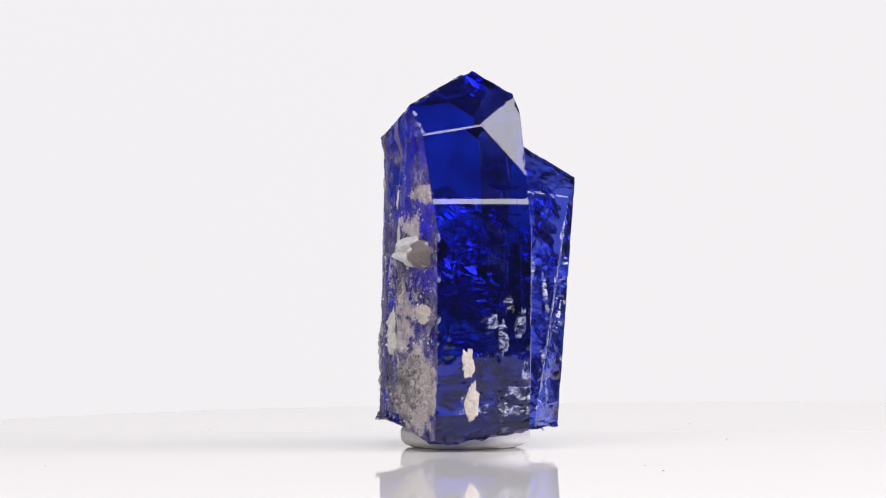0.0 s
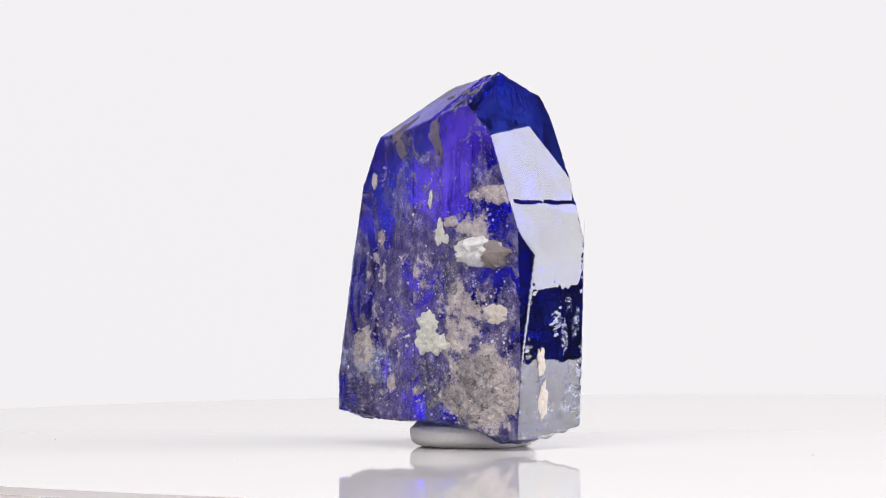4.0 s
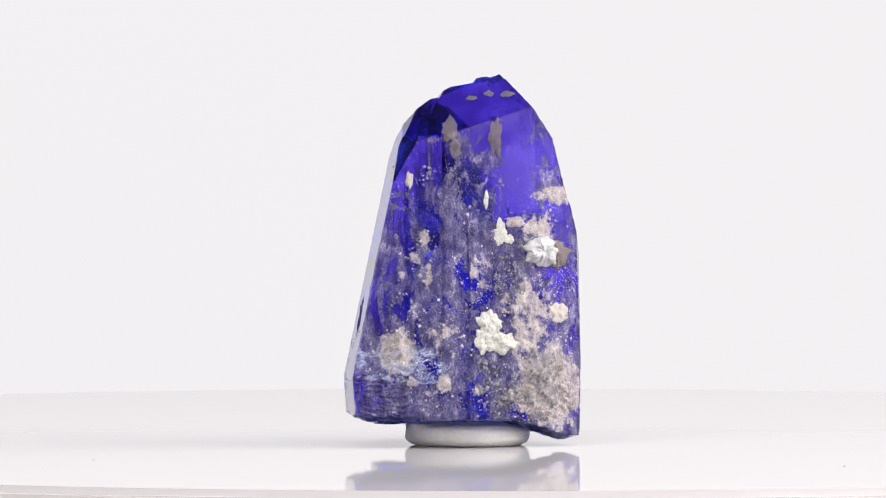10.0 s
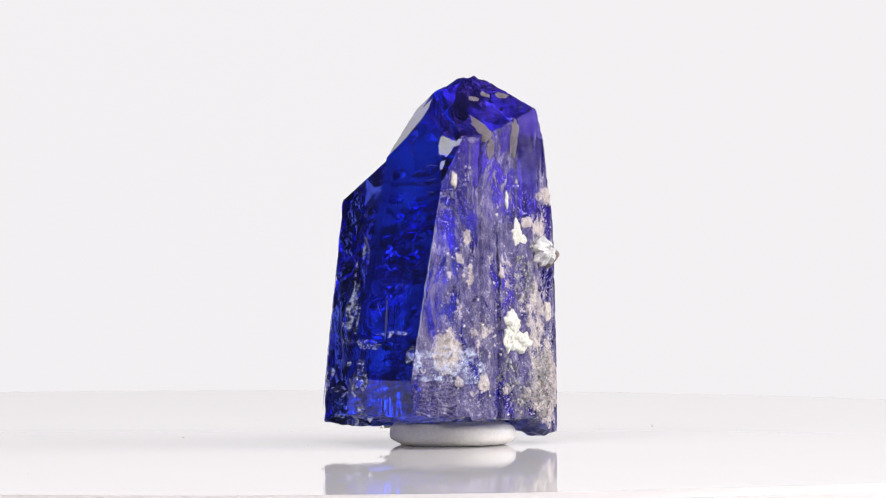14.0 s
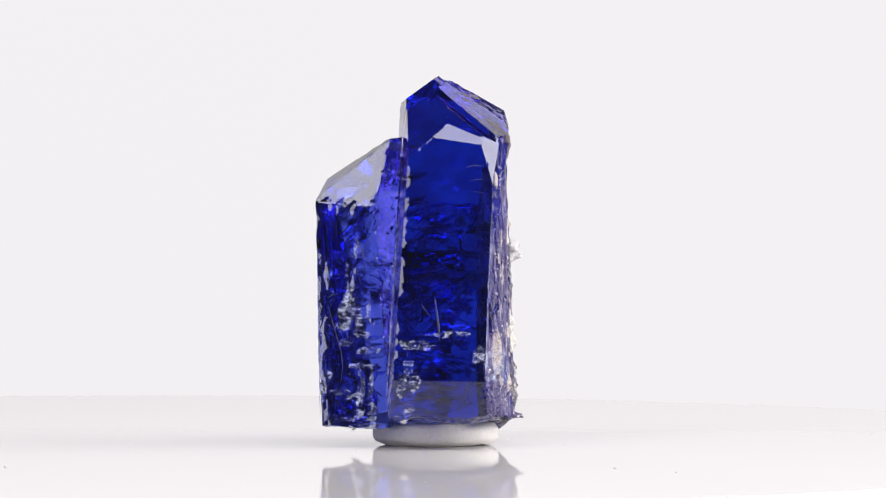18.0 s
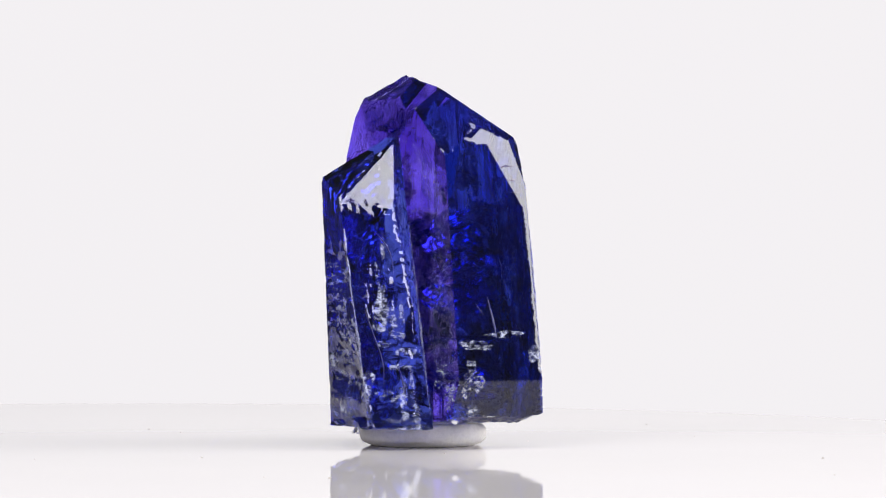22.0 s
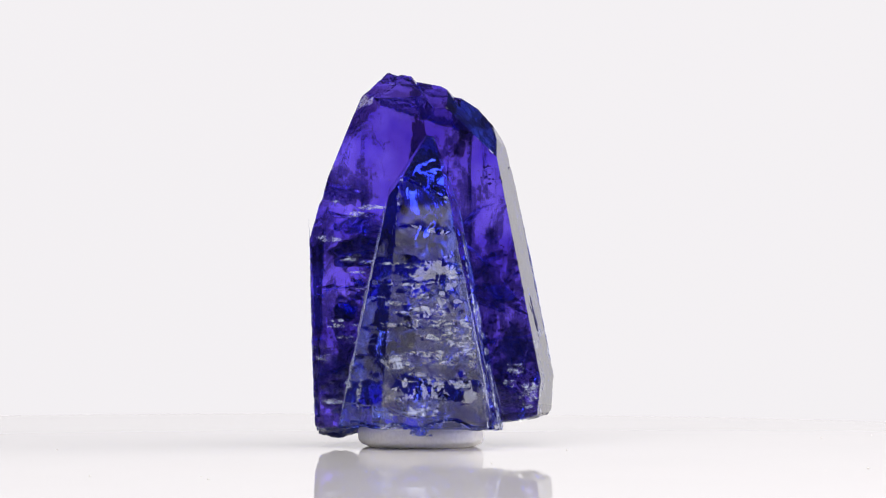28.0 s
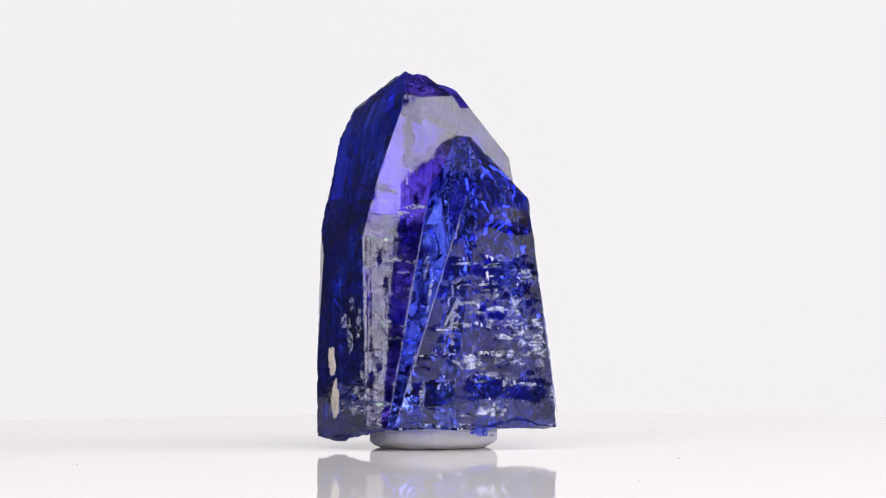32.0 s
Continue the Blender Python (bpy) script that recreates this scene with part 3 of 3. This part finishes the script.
def build_patches(main, parent):
    tree = tree_of(main)
    up = Vector((0, 0, 1))
    for name, label, mat, y, z, w, h, thick in PATCHES:
        build_patch(tree, parent, name, label, mat, Vector((-400, y, z)), Vector((0, 1, 0)), up, (w, h), thick)
    # chips on the narrow blue face
    for x, z, w, h in ((36, 150, 11, 30), (45, 90, 12, 34)):
        build_patch(tree, parent, "crust", "tan crust streak", "tan", Vector((x, -500, z)), Vector((-1, 0, 0)), up, (w, h), 3.5)
    # spots on the sloping roof
    for y, x, w, h in ((-118, -12, 13, 9), (-86, -5, 9, 9), (-54, -18, 10, 8)):
        out = normal(*ROOF_A)
        across = Vector((0, 1, 0))
        upward = out.cross(across).normalized()
        if across.cross(upward).dot(out) > 0:
            upward = -upward
        start = Vector((x, y, 610)) + out * 120
        build_patch(tree, parent, "crust", "small pale spot", "crust", start, across, upward, (w, h), 1.4)


def build_grains(main, parent):
    """Sugary grains over the weathered side, thick on the crust and sparse elsewhere."""
    tree = tree_of(main)
    rng = random.Random(31)
    verts, faces = [], []
    for _ in range(5200):
        y, z = rng.uniform(-225, 165), 45 + 470 * rng.random() ** 1.25
        crust = max(k - ((y - b) / w) ** 2 - ((z - c) / h) ** 2 for k, b, c, w, h in STAINS)
        if noise.noise(Vector((y / 24, z / 34, 3.3))) + 0.5 * crust + rng.uniform(-0.35, 0.35) < 0.12:
            continue
        at, n = hug(tree, Vector((-400, y, z)), Vector((1, 0, 0)))
        if at is None or n.x > -0.3:
            continue
        r = rng.uniform(0.7, 1.5) + (rng.random() ** 6) * 3.0
        a = n.orthogonal().normalized()
        b = n.cross(a)
        turn, i = rng.uniform(0, 6), len(verts)
        for k in range(4):
            c = turn + k * math.tau / 4 + rng.uniform(-0.3, 0.3)
            verts.append(at + r * rng.uniform(0.7, 1.3) * (a * math.cos(c) + b * math.sin(c)) - n * 0.4)
        verts.append(at + n * r * rng.uniform(0.5, 1.1) + r * 0.4 * (a * rng.uniform(-1, 1) + b * rng.uniform(-1, 1)))
        faces += [(i, i + 1, i + 4), (i + 1, i + 2, i + 4), (i + 2, i + 3, i + 4), (i + 3, i, i + 4)]
    me = bpy.data.meshes.new("grain_coating")
    me.from_pydata([v * U for v in verts], [], faces)
    me.materials.append(GRAIN)
    ob = new("grain_coating", me)
    ob.parent = parent
    ob["kind"] = "stuff"


def tube(points, radius, seed):
    """A thin uneven bead along a line of points."""
    bm = bmesh.new()
    rings = []
    for i, p in enumerate(points):
        way = (points[min(i + 1, len(points) - 1)] - points[max(i - 1, 0)]).normalized()
        a = way.orthogonal().normalized()
        b = way.cross(a)
        end = min(1.0, 3.0 * min(i, len(points) - 1 - i) / len(points) + 0.15)
        r = radius * end * (0.75 + 0.7 * noise.noise(Vector((i * 0.31, seed, 0.5))))
        rings.append([bm.verts.new(p + r * (a * math.cos(k) + b * math.sin(k))) for k in (j * math.tau / 6 for j in range(6))])
    for one, two in zip(rings, rings[1:]):
        for k in range(6):
            bm.faces.new((one[k], one[(k + 1) % 6], two[(k + 1) % 6], two[k]))
    bm.faces.new(rings[0][::-1])
    bm.faces.new(rings[-1])
    bmesh.ops.recalc_face_normals(bm, faces=bm.faces)
    return bm


def edge_point(one, two, z):
    """Where the edge of two faces stands at height z."""
    (n, d), (m, e) = (normal(*one[:2]), one[2]), (normal(*two[:2]), two[2])
    det = n.x * m.y - n.y * m.x
    p, q = d - n.z * z, e - m.z * z
    return Vector(((p * m.y - q * n.y) / det, (n.x * q - m.x * p) / det, z))


def build_edges(parent):
    """Worn edges as pale beads, their highlights put into the colour: the two faces, the heights between which the edge
    is worn, its width.
    """
    weathered, narrow, corner, lean, broad = SIDES[0], SIDES[4], SIDES[8], SIDES[9], SIDES[10]
    front, ramped, face, flank, slope = SIDE[0], SIDE[1], SIDE[3], SIDE[4], SIDE[5]
    for i, (one, two, low, high, r) in enumerate((
            (corner, slope, 40, 430, 3.0), (lean, flank, 60, 400, 2.2), (front, face, 60, 330, 1.6), (ramped, slope, 40, 420, 2.0),
            (narrow, corner, 60, 400, 0.8), (broad, weathered, 150, 420, 1.4))):
        n = int((high - low) / 6)
        line = [edge_point(one, two, low + (high - low) * k / n) for k in range(n + 1)]
        line = [p + 1.2 * Vector((noise.noise(p / 11), noise.noise(p / 11 + Vector((9, 0, 0))), 0)) for p in line]
        finish(part("worn_edge_glint", scaled(tube(line, r, i * 1.7)), RIM, parent, "worn edge with its highlight as a pale bead"), 60)


def build_grooves(main, side, parent):
    """Etched lines on the two broad clear faces, their shade drawn as dark beads, as (x, z) along each line."""
    trees = tree_of(main), tree_of(side)
    for body, r, line in (
            (0, 2.0, ((-22, 266), (-25, 250), (-29, 231), (-33, 208), (-36, 184))), (0, 1.1, ((-16, 232), (-10, 238), (-4, 246), (2, 256))),
            (0, 1.2, ((-95, 492), (-75, 494), (-62, 488))), (0, 0.9, ((-96, 470), (-80, 468), (-70, 466))), (0, 1.0, ((-98, 446), (-72, 448))),
            (1, 1.6, ((160, 380), (149, 369), (139, 357), (131, 340), (127, 322), (126, 300))), (1, 1.4, ((190, 262), (180, 268), (173, 270))),
            (1, 1.6, ((186, 242), (178, 218), (169, 192), (160, 166), (156, 142), (158, 108))), (1, 1.2, ((128, 150), (120, 110), (118, 70)))):
        points = []
        for (x, z), (u, w) in zip(line, line[1:]):
            for k in range(6):
                at = hug(trees[body], Vector((x + (u - x) * k / 6, 420, z + (w - z) * k / 6)), Vector((0, -1, 0)))[0]
                if at is not None:
                    points.append(at)
        if len(points) > 3:
            finish(part("etched_groove_shade", scaled(tube(points, r, r + line[0][0])), ETCH_SHADE, parent, "etched line with its shade as a dark bead"), 60)


def build_crystal():
    gemstone = new("tanzanite_crystal")
    main = build_main(gemstone)
    side = build_side(gemstone)
    build_cracks(gemstone)
    build_patches(main, gemstone)
    build_veils(main, side, gemstone)
    build_grains(main, gemstone)
    build_edges(gemstone)
    build_grooves(main, side, gemstone)
    return tagged(gemstone, "deep blue-violet tanzanite crystal with pale crust, standing on putty", "crystal")


turntable = build_turntable()
dust = build_dust()
putty = build_putty()
crystal = build_crystal()


def motions():
    steps = [i * 0.5 for i in range(int(SECONDS * 2) + 1)]
    for thing in (turntable, dust, putty, crystal):
        walk(thing, [(t, pose(0, 0, 0, 0, 0, SPIN * t)) for t in steps])


motions()
